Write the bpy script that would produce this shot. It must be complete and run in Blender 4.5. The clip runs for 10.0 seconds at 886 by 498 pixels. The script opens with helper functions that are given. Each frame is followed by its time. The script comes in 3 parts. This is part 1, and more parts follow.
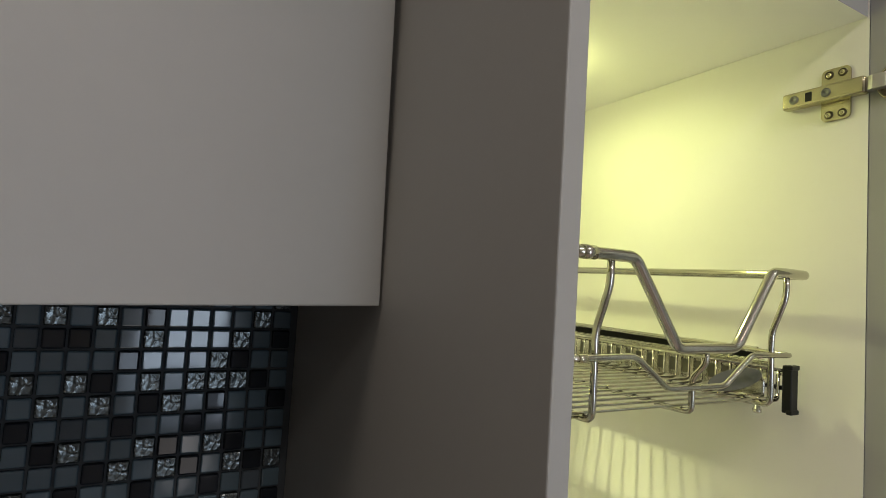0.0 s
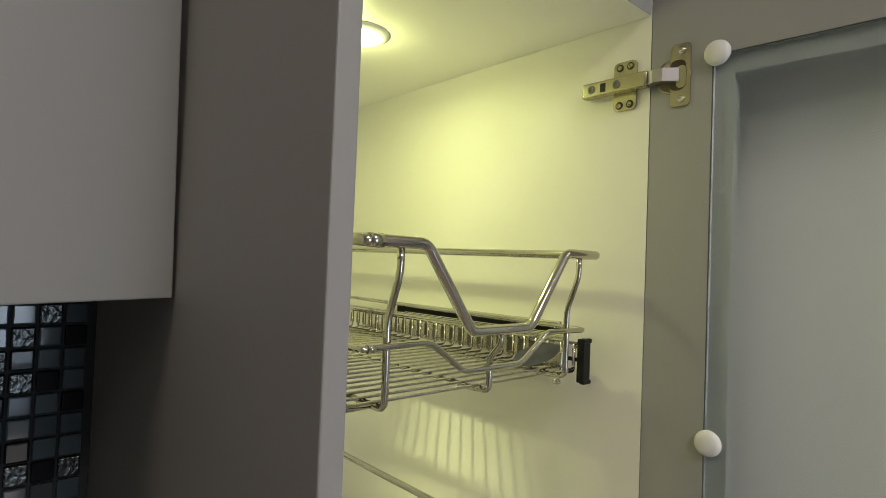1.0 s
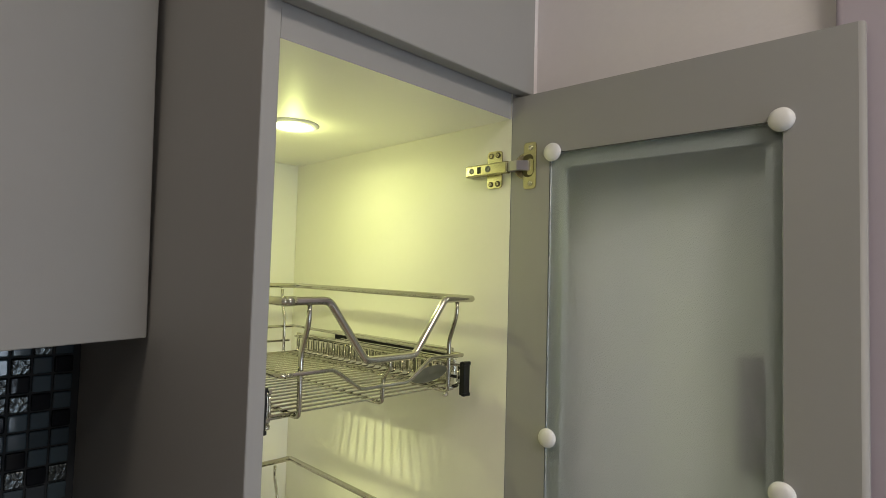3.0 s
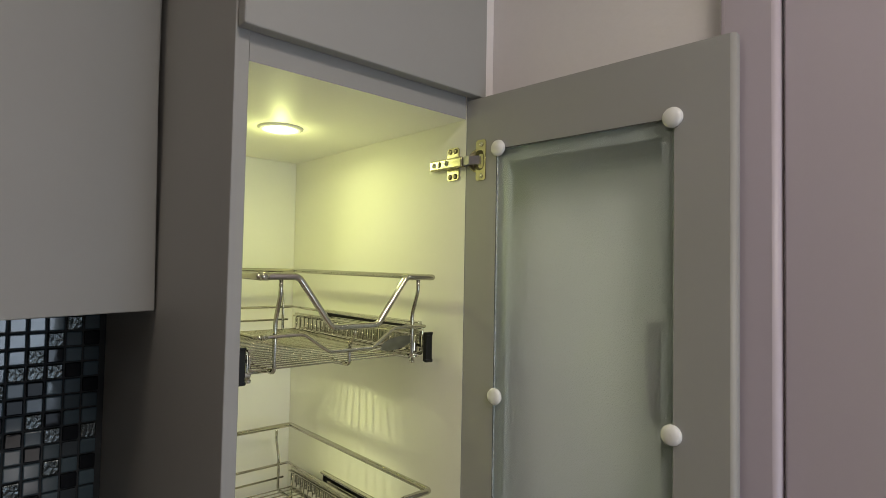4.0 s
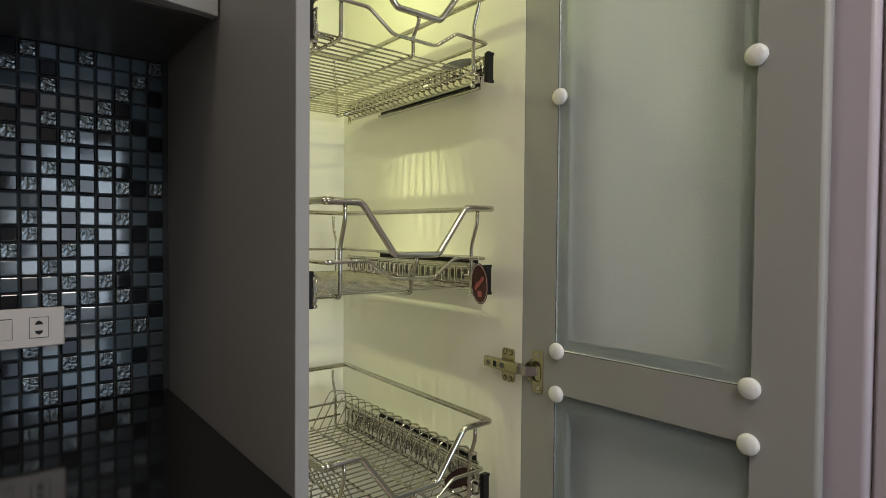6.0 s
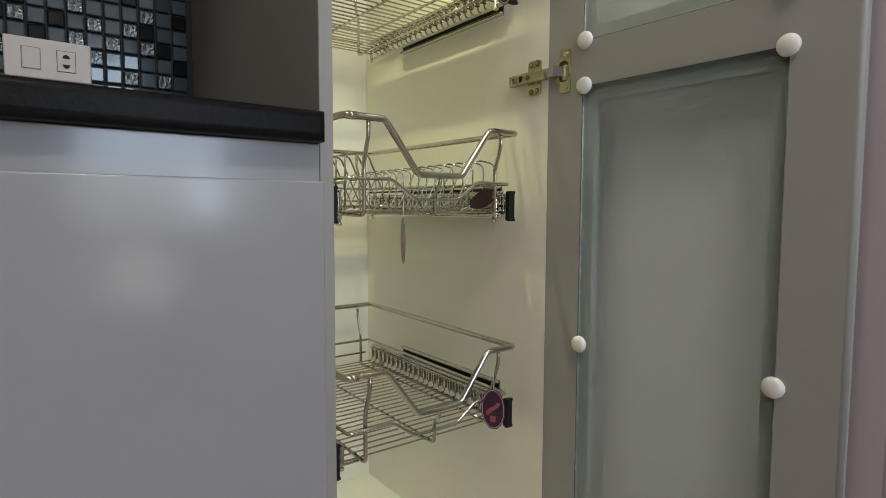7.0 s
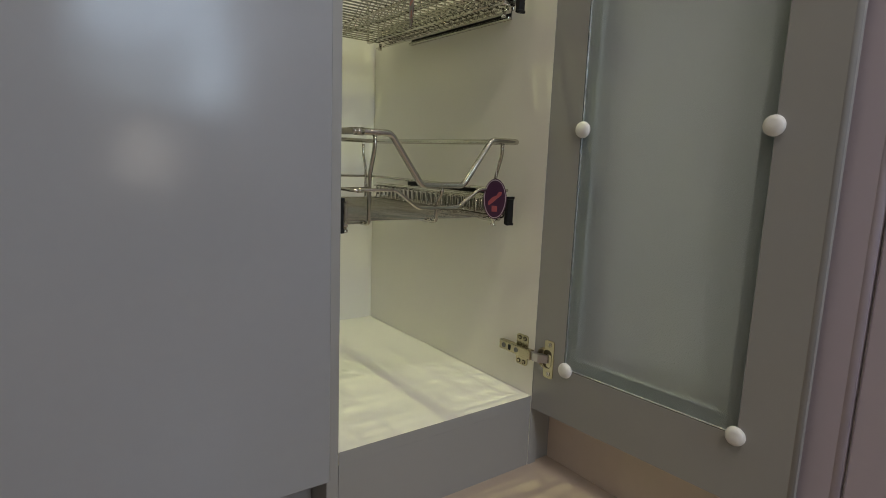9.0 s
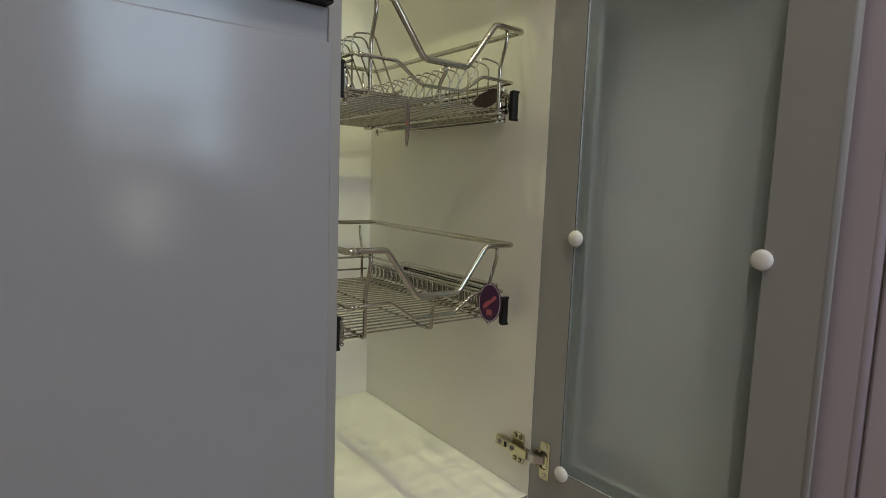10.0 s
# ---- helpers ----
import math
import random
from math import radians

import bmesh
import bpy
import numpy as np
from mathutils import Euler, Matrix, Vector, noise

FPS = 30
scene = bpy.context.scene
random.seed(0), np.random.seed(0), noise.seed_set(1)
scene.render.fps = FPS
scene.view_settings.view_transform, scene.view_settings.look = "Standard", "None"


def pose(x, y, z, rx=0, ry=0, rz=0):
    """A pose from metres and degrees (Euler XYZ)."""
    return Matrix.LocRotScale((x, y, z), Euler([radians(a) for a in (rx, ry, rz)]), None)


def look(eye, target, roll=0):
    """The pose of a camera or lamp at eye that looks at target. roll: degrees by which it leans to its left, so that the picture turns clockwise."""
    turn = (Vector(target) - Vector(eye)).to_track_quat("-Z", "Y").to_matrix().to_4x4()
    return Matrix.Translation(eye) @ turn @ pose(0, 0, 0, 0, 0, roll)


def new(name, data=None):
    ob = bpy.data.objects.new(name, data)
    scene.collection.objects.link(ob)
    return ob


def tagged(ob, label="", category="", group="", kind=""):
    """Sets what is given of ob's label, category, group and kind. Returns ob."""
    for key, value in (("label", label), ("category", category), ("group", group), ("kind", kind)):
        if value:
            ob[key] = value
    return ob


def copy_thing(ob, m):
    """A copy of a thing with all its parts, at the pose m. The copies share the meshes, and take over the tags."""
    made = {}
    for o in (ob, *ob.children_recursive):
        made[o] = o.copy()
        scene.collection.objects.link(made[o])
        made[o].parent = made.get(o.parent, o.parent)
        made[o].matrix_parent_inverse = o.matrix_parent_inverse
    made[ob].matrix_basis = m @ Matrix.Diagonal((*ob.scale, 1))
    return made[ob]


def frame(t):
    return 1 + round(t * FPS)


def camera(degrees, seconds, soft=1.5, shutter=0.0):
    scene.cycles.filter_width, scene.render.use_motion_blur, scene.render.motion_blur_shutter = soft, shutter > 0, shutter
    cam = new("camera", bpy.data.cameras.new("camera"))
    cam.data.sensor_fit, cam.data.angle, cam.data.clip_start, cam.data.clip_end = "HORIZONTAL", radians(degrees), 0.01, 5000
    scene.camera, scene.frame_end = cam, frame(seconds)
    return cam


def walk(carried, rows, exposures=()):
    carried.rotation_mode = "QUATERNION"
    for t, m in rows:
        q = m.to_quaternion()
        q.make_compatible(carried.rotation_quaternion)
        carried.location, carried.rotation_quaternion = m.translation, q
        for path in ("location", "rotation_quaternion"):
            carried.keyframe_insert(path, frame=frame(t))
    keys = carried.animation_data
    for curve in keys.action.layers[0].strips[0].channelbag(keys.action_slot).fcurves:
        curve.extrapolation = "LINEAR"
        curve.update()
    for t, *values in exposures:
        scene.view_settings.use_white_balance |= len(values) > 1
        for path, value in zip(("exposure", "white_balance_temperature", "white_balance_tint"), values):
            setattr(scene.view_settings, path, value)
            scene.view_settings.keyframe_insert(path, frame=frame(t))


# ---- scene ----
cam = camera(76.5, 10.0, soft=0.6)
PATH = [
    (0, (-0.223, -0.259, 1.512), (0.751, 1.483, 1.637), 3.5),
    (0.5, (-0.204, -0.254, 1.52), (0.994, 1.345, 1.606), 3.1),
    (1, (-0.167, -0.279, 1.526), (1.186, 1.193, 1.581), 2.2),
    (1.5, (-0.155, -0.291, 1.523), (1.281, 1.1, 1.577), 1.7),
    (2, (-0.164, -0.298, 1.524), (1.282, 1.083, 1.575), 1.3),
    (2.5, (-0.211, -0.337, 1.546), (1.234, 1.043, 1.625), 1.4),
    (3, (-0.236, -0.472, 1.57), (1.182, 0.935, 1.668), 1.6),
    (3.2, (-0.242, -0.541, 1.571), (1.163, 0.879, 1.675), 1.7),
    (4.3, (-0.241, -0.622, 1.525), (1.078, 0.881, 1.58), 0.8),
    (4.5, (-0.238, -0.613, 1.492), (1.062, 0.906, 1.534), 0.7),
    (5, (-0.231, -0.598, 1.418), (1.023, 0.96, 1.409), 0.4),
    (5.2, (-0.246, -0.581, 1.384), (1.031, 0.958, 1.358), 0.4),
    (6.3, (-0.263, -0.588, 1.049), (0.974, 0.982, 0.984), 0.3),
    (6.5, (-0.259, -0.589, 0.954), (0.962, 0.992, 0.873), 0.1),
    (7, (-0.266, -0.589, 0.773), (0.925, 1.011, 0.631), 0.2),
    (7.3, (-0.267, -0.596, 0.702), (0.905, 1.012, 0.495), 0.6),
    (7.5, (-0.272, -0.595, 0.669), (0.897, 1.004, 0.392), 0.8),
    (8, (-0.286, -0.612, 0.578), (0.861, 0.988, 0.227), 1.5),
    (8.5, (-0.282, -0.616, 0.538), (0.91, 0.963, 0.245), 2.6),
    (9, (-0.283, -0.621, 0.526), (0.886, 0.971, 0.218), 2.2),
    (9.5, (-0.288, -0.62, 0.551), (0.887, 0.976, 0.277), 1.5),
    (10, (-0.28, -0.614, 0.648), (0.902, 0.984, 0.428), 2.1),
]
walk(cam, [(t, look(eye, target, roll)) for t, eye, target, roll in PATH], [(0, 0.18), (0.8, 0.06), (1.5, -0.08), (2.0, -0.04), (2.5, 0.0), (3.0, 0.03), (4.5, -0.09), (5.0, -0.07), (6.5, 0.34), (7.1, 0.45), (7.6, 0.38), (8.5, 0.24), (9.1, 0.17), (10.0, 0.12)])


# ---- light ----
world = bpy.data.worlds.new("world")
scene.world = world
world.use_nodes = True
_n = world.node_tree.nodes
_sky = _n.new("ShaderNodeTexSky")
_sky.sky_type = "NISHITA"
_sky.sun_disc = False
_sky.sun_elevation, _sky.sun_rotation = radians(40), radians(200)
world.node_tree.links.new(_sky.outputs[0], _n["Background"].inputs[0])
_n["Background"].inputs[1].default_value = 0.10


def area(name, at, target, sx, sy, watts, colour, spread=180, shape="RECTANGLE"):
    d = bpy.data.lights.new(name, "AREA")
    d.shape, d.size, d.size_y, d.energy, d.color, d.spread = shape, sx, sy, watts, colour, radians(spread)
    ob = new(name, d)
    ob.matrix_world = look(at, target)
    return ob


# cool daylight in the window behind the camera, two unseen lamps under the kitchen ceiling
for _x0, _x1, _z0, _z1, _w in ((-0.11, 0.415, 0.955, 1.63, 5.6), (0.265, 0.415, 0.725, 0.935, 0.60), (-0.11, 0.245, 0.725, 0.935, 0.34)):
    area("window_light", ((_x0 + _x1) / 2, -1.95, (_z0 + _z1) / 2), ((_x0 + _x1) / 2, 0, (_z0 + _z1) / 2), _x1 - _x0, _z1 - _z0, _w, (0.66, 0.81, 1.0))
# lamp added for an unknown warm patch that the base door reflects
area("low_window_light", (0.10, -1.95, 0.50), (0.10, 0, 0.50), 0.19, 0.24, 0.26, (1.0, 0.93, 0.90))
# fill lamp, added to brighten the cabinets' front faces
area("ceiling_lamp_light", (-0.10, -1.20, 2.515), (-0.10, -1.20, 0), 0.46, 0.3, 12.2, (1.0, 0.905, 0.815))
# unseen lamp, inferred from the wall cabinet's shadow on the pantry side
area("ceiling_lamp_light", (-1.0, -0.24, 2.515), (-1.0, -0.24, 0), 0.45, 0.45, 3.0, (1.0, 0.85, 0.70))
# greenish-yellow downlight in the pantry's top: wide glow of the lens and the beam of its reflector
area("pantry_lamp_glow", (0.187, 0.266, 1.783), (0.187, 0.2661, 0), 0.030, 0.030, 0.50, (0.92, 1.0, 0.37), 170, "DISK")
# extra point below the lens, added to brighten upper walls and ceiling
_d = bpy.data.lights.new("pantry_lamp_bulb", "POINT")
_d.energy, _d.color, _d.shadow_soft_size = 0.22, (0.92, 1.0, 0.37), 0.012
new("pantry_lamp_bulb", _d).location = (0.187, 0.266, 1.758)
_d = bpy.data.lights.new("pantry_lamp_beam", "SPOT")
_d.energy, _d.color, _d.spot_size, _d.spot_blend, _d.shadow_soft_size = 30.0, (0.96, 1.0, 0.49), radians(52), 1.0, 0.0085
_o = new("pantry_lamp_beam", _d)
_o.matrix_world = look((0.187, 0.266, 1.782), (0.187, 0.2661, 0))


# ---- materials ----
def material(name, colour, rough=0.5, metal=0.0, vary=0.06, scale=6.0, bump=0.0, bump_scale=200.0, wave=0.0,
             wave_scale=4.0, island=0.0, coat=0.0, fine=80.0):
    """Principled paint with two scales of tone, roughness wear, grain and slow waviness."""
    m = bpy.data.materials.new(name)
    m.use_nodes = True
    t = m.node_tree
    p = t.nodes["Principled BSDF"]
    p.inputs["Metallic"].default_value = metal
    p.inputs["Coat Weight"].default_value = coat
    p.inputs["Coat Roughness"].default_value = 0.08
    co = t.nodes.new("ShaderNodeTexCoord").outputs["Object"]

    def tex(sc, detail=4):
        n = t.nodes.new("ShaderNodeTexNoise")
        n.inputs["Scale"].default_value, n.inputs["Detail"].default_value = sc, detail
        t.links.new(co, n.inputs["Vector"])
        return n.outputs["Fac"]

    def maths(op, a, b):
        n = t.nodes.new("ShaderNodeMath")
        n.operation = op
        for k, v in enumerate((a, b)):
            if isinstance(v, (int, float)):
                n.inputs[k].default_value = v
            else:
                t.links.new(v, n.inputs[k])
        return n.outputs[0]

    big, small = tex(scale), tex(fine, 6)
    tone = maths("ADD", maths("MULTIPLY", maths("SUBTRACT", big, 0.5), 2 * vary),
                 maths("MULTIPLY", maths("SUBTRACT", small, 0.5), vary))
    if island:
        oi = t.nodes.new("ShaderNodeObjectInfo").outputs["Random"]
        tone = maths("ADD", tone, maths("MULTIPLY", maths("SUBTRACT", oi, 0.5), island))
    mix = t.nodes.new("ShaderNodeHueSaturation")
    mix.inputs["Color"].default_value = (*colour, 1)
    t.links.new(maths("ADD", tone, 1.0), mix.inputs["Value"])
    t.links.new(mix.outputs[0], p.inputs["Base Color"])
    t.links.new(maths("ADD", maths("MULTIPLY", maths("SUBTRACT", big, 0.5), 0.16 * rough + 0.02), rough), p.inputs["Roughness"])
    link = None
    for strength, sc, dist in ((wave, wave_scale, 0.01), (bump, bump_scale, 0.0006)):
        if strength:
            b = t.nodes.new("ShaderNodeBump")
            b.inputs["Strength"].default_value, b.inputs["Distance"].default_value = strength, dist
            t.links.new(tex(sc, 3), b.inputs["Height"])
            if link:
                t.links.new(link, b.inputs["Normal"])
            link = b.outputs[0]
    if link:
        t.links.new(link, p.inputs["Normal"])
    return m


GREY = material("grey_lacquer", (0.335, 0.332, 0.316), 0.52, vary=0.03, bump=0.10, bump_scale=500)
# shade below the wall cabinet is put into this dark base colour
UNDER = material("shaded_underside", (0.075, 0.072, 0.068), 0.42, vary=0.08)
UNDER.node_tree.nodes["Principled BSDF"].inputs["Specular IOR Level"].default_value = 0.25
# same grey paint, with the window's cool light tinted into its colour
GLOSSY = material("window_tinted_lacquer", (0.335, 0.346, 0.360), 0.145, vary=0.04, bump=0.05, bump_scale=500, wave=0.16, wave_scale=6)
WHITE = material("white_laminate", (0.88, 0.86, 0.785), 0.5, vary=0.02, bump=0.08, bump_scale=600)
WALL = material("lilac_wall_paint", (0.84, 0.80, 0.79), 0.6, vary=0.04, bump=0.4, bump_scale=160)
ROOM = material("low_bounce_paint", (0.33, 0.31, 0.285), 0.7, vary=0.05, bump=0.3)
SOUTH_PAINT = material("reflected_wall_paint", (0.50, 0.49, 0.47), 0.7, vary=0.05, bump=0.3)
TRIM = material("lilac_gloss_paint", (0.49, 0.435, 0.485), 0.45, vary=0.03, bump=0.15, bump_scale=90)
CEIL = material("ceiling_paint", (0.78, 0.76, 0.72), 0.8, vary=0.03, bump=0.3)
CHROME = material("chrome_wire", (0.52, 0.50, 0.44), 0.10, metal=1.0, vary=0.06, scale=30)
ZINC = material("zinc_steel", (0.62, 0.60, 0.55), 0.20, metal=1.0, vary=0.08, scale=25)
NICKEL = material("brass_toned_nickel", (0.47, 0.43, 0.30), 0.26, metal=1.0, vary=0.08, scale=40)
DARKBRASS = material("shaded_brass", (0.10, 0.085, 0.055), 0.4, metal=1.0)
LINKSTEEL = material("link_steel", (0.50, 0.48, 0.50), 0.34, metal=1.0, vary=0.08, scale=40)
SHADEZINC = material("shaded_zinc", (0.16, 0.155, 0.13), 0.45, metal=1.0, vary=0.15, scale=60)
DARKSTEEL = material("dark_steel", (0.20, 0.20, 0.20), 0.35, metal=1.0)
BLACK = material("black_plastic", (0.012, 0.012, 0.012), 0.42, vary=0.1)
PLASTIC = material("white_plastic", (0.80, 0.79, 0.76), 0.34, vary=0.015)
PLATE = material("ivory_plastic", (0.74, 0.68, 0.63), 0.35, vary=0.02)
GROUT = material("dark_grout", (0.030, 0.034, 0.038), 0.8, vary=0.15, scale=40, bump=0.5, bump_scale=500)
T_LIGHT = material("blue_grey_glass_tile", (0.068, 0.098, 0.120), 0.09, vary=0.06, scale=30, island=0.45, wave=0.012, wave_scale=30)
T_DARK = material("black_glass_tile", (0.012, 0.014, 0.018), 0.05, vary=0.1, scale=30, island=0.3, wave=0.012, wave_scale=30)
T_MID = material("charcoal_glass_tile", (0.05, 0.06, 0.07), 0.05, vary=0.1, scale=30, island=0.3, wave=0.012, wave_scale=30)
for _m, _v in ((T_LIGHT, 0.66), (T_DARK, 0.28), (T_MID, 0.36)):
    _m.node_tree.nodes["Principled BSDF"].inputs["Specular IOR Level"].default_value = _v
T_FOIL = material("crackled_foil_tile", (0.095, 0.108, 0.112), 0.26, metal=0.8, vary=0.6, scale=90, island=0.2, bump=0.9, bump_scale=80)
for _k in T_FOIL.node_tree.nodes:
    if _k.type == "TEX_NOISE":
        _k.inputs["Detail"].default_value, _k.inputs["Distortion"].default_value = 0.5, 1.6
T_FOIL.node_tree.nodes["Bump"].inputs["Distance"].default_value = 0.0022
GAP_DARK = material("dark_gap_fill", (0.085, 0.095, 0.085), 0.6, vary=0.2, scale=60)
GRANITE = material("black_granite", (0.010, 0.010, 0.010), 0.06, vary=0.7, scale=220, fine=900, bump=0.05, bump_scale=300)
HONED = material("honed_granite_edge", (0.009, 0.009, 0.010), 0.40, vary=0.8, scale=160, fine=700, bump=0.9, bump_scale=120)
HONED.node_tree.nodes["Principled BSDF"].inputs["Specular IOR Level"].default_value = 0.10
FLOOR_T = material("brown_floor_tile", (0.46, 0.375, 0.30), 0.30, vary=0.14, scale=9, fine=60, island=0.08, bump=0.1)
SKIRT = material("beige_skirting", (0.66, 0.56, 0.48), 0.35, vary=0.06, scale=12)
FLOOR_G = material("floor_grout", (0.40, 0.34, 0.27), 0.85, vary=0.1)
TAG = material("purple_card", (0.060, 0.018, 0.050), 0.30, vary=0.05)
TAG_RED = material("red_card", (0.05, 0.006, 0.009), 0.30, vary=0.05)
DARKCARD = material("dark_card", (0.022, 0.009, 0.009), 0.6, vary=0.2)
TAG_INK = material("pink_ink", (0.42, 0.10, 0.11), 0.4, vary=0.05)
FILM = material("grey_film", (0.10, 0.10, 0.10), 0.30, vary=0.3, scale=60)
TAG_EDGE = material("pale_ink", (0.55, 0.45, 0.50), 0.4, vary=0.05)

for _m in (DARKCARD, FILM, BLACK):
    _m.node_tree.nodes["Principled BSDF"].inputs["Specular IOR Level"].default_value = 0.2


def glass(name, rough):
    m = bpy.data.materials.new(name)
    m.use_nodes = True
    p = m.node_tree.nodes["Principled BSDF"]
    p.inputs["Base Color"].default_value = (0.70, 0.765, 0.765, 1)
    p.inputs["Transmission Weight"].default_value = 1.0
    p.inputs["Roughness"].default_value = rough
    p.inputs["IOR"].default_value = 1.45
    return m


# etched on the outer side, nearly clear on the inner
GLASS, GLASS_FACE = glass("frosted_glass", 0.50), glass("satin_glass", 0.16)

LENS = bpy.data.materials.new("lamp_lens")
LENS.use_nodes = True
_p = LENS.node_tree.nodes["Principled BSDF"]
_p.inputs["Base Color"].default_value = (0.9, 0.9, 0.8, 1)
_p.inputs["Emission Color"].default_value = (1.0, 0.97, 0.72, 1)
_p.inputs["Emission Strength"].default_value = 6.0


# ---- mesh helpers ----
def part(name, bm, mat, parent=None, label=""):
    """Links a bmesh, or a mesh, as one object under a thing or part."""
    if isinstance(bm, bpy.types.Mesh):
        me = bm
    else:
        me = bpy.data.meshes.new(name)
        bm.normal_update()
        bm.to_mesh(me)
        bm.free()
    if not me.materials:
        for m in mat if isinstance(mat, (list, tuple)) else (mat,):
            me.materials.append(m)
    ob = new(name, me)
    if parent:
        ob.parent = parent
    if label:
        ob["label"] = label
    return ob


def thing(name, label, category, group="", kind="", at=(0, 0, 0)):
    ob = new(name)
    ob.empty_display_size = 0.05
    ob.location = at
    return tagged(ob, label, category, group, kind)


def box(lo, hi, bevel=0.0, seg=2, edges=None, bm=None):
    """A box, its edges (or those that edges() picks by middle and direction) rounded."""
    b = bmesh.new()
    bmesh.ops.create_cube(b, size=1)
    for v in b.verts:
        v.co = Vector([lo[k] + (v.co[k] + 0.5) * (hi[k] - lo[k]) for k in range(3)])
    if bevel:
        pick = [e for e in b.edges if edges is None or edges((e.verts[0].co + e.verts[1].co) / 2, (e.verts[1].co - e.verts[0].co).normalized())]
        r = bmesh.ops.bevel(b, geom=pick, offset=bevel, segments=seg, affect="EDGES", profile=0.5)
        if seg > 2:
            for f in r["faces"]:
                f.smooth = True
    if bm is None:
        return b
    me = bpy.data.meshes.new("tmp")
    b.to_mesh(me)
    b.free()
    bm.from_mesh(me)
    bpy.data.meshes.remove(me)
    return bm


def rounded(pts, r, n=4, closed=False):
    """A polyline with its corners rounded."""
    pts = [Vector(p) for p in pts]
    out = []
    for i, p in enumerate(pts):
        if not closed and i in (0, len(pts) - 1):
            out.append(p)
            continue
        a, b = pts[i - 1] - p, pts[(i + 1) % len(pts)] - p
        d = min(r, a.length * 0.45, b.length * 0.45)
        a, b = p + a.normalized() * d, p + b.normalized() * d
        for k in range(n + 1):
            s = k / n
            out.append(a * (1 - s) ** 2 + p * 2 * s * (1 - s) + b * s * s)
    return out


def tube(pts, r, seg=8, closed=False, bm=None):
    """A round rod along a polyline."""
    bm = bm or bmesh.new()
    pts = [Vector(p) for p in pts]
    n = len(pts)
    rings, side = [], None
    for i, p in enumerate(pts):
        a = pts[i - 1] if closed or i else p
        b = pts[(i + 1) % n] if closed or i < n - 1 else p
        d = (b - a).normalized()
        if side is None:
            side = d.orthogonal().normalized()
        side = (side - d * side.dot(d)).normalized()
        up = d.cross(side)
        rings.append([bm.verts.new(p + r * (side * math.cos(2 * math.pi * k / seg) + up * math.sin(2 * math.pi * k / seg))) for k in range(seg)])
    for i in range(n if closed else n - 1):
        a, b = rings[i], rings[(i + 1) % n]
        off = 0
        if closed and i == n - 1:
            off = min(range(seg), key=lambda o: (a[0].co - b[o].co).length)
        for k in range(seg):
            f = bm.faces.new((a[k], a[(k + 1) % seg], b[(k + 1 + off) % seg], b[(k + off) % seg]))
            f.smooth = True
    if not closed:
        bm.faces.new(rings[0][::-1])
        bm.faces.new(rings[-1])
    return bm


def lathe(profile, axis_m, seg=24, bm=None):
    """A turned shape: (radius, height) pairs round z, placed by axis_m."""
    bm = bm or bmesh.new()
    rings = []
    for r, h in profile:
        rings.append([bm.verts.new(axis_m @ Vector((r * math.cos(2 * math.pi * k / seg), r * math.sin(2 * math.pi * k / seg), h))) for k in range(seg)])
    for a, b in zip(rings, rings[1:]):
        for k in range(seg):
            f = bm.faces.new((a[k], a[(k + 1) % seg], b[(k + 1) % seg], b[k]))
            f.smooth = True
    bm.faces.new(rings[0][::-1])
    bm.faces.new(rings[-1])
    return bm


def slab(points, thick, m, bm=None):
    """A flat plate from an outline in its own xy plane."""
    bm = bm or bmesh.new()
    lo = [bm.verts.new(m @ Vector((x, y, 0))) for x, y in points]
    hi = [bm.verts.new(m @ Vector((x, y, thick))) for x, y in points]
    bm.faces.new(lo[::-1])
    bm.faces.new(hi)
    for k in range(len(lo)):
        bm.faces.new((lo[k - 1], lo[k], hi[k], hi[k - 1]))
    return bm


def ellipse(a, b, n=28, x0=0, y0=0):
    return [(x0 + a * math.cos(2 * math.pi * k / n), y0 + b * math.sin(2 * math.pi * k / n)) for k in range(n)]


def two_tone(bm, white):
    """Faces that white() picks by centre and normal take the second material."""
    bm.normal_update()
    for f in bm.faces:
        if white(f.calc_center_median(), f.normal):
            f.material_index = 1
    return bm


# ---- the room ----
Z0 = 0.024          # finished floor
EAST = 0.432        # side wall that the pantry door folds back to
NORTH = 0.568       # wall behind the cabinets
SOUTH, WEST, TOP = -1.95, -2.6, 2.55

floor = tagged(part("floor", box((WEST - 0.1, SOUTH - 0.1, Z0 - 0.10), (EAST + 0.1, NORTH + 0.1, Z0 - 0.004)), FLOOR_G), "brown ceramic tiled kitchen floor with pale grout", "floor", kind="structure")
wall_north = tagged(part("wall_north", box((WEST - 0.1, NORTH, Z0 - 0.1), (EAST + 0.1, NORTH + 0.1, TOP)), GROUT), "wall with glass mosaic splashback in dark grout", "wall", kind="structure")
wall_east = tagged(part("wall_east", box((EAST, SOUTH - 0.1, Z0 - 0.1), (EAST + 0.1, NORTH, TOP)), WALL), "painted lilac-white side wall", "wall", kind="structure")
# unseen wall, kept dim so that less light bounces onto the cabinets
wall_west = tagged(part("wall_west", box((WEST - 0.1, SOUTH - 0.1, Z0 - 0.1), (WEST, NORTH, TOP)), ROOM), "unseen greige wall, toned to limit bounce light", "wall", kind="structure")
WX0, WX1, WZ0, WZ1 = -0.125, 0.428, 0.71, 1.645
LX_0, LX_1, LZ_0, LZ_1 = -0.005, 0.205, 0.375, 0.625
bm = bmesh.new()
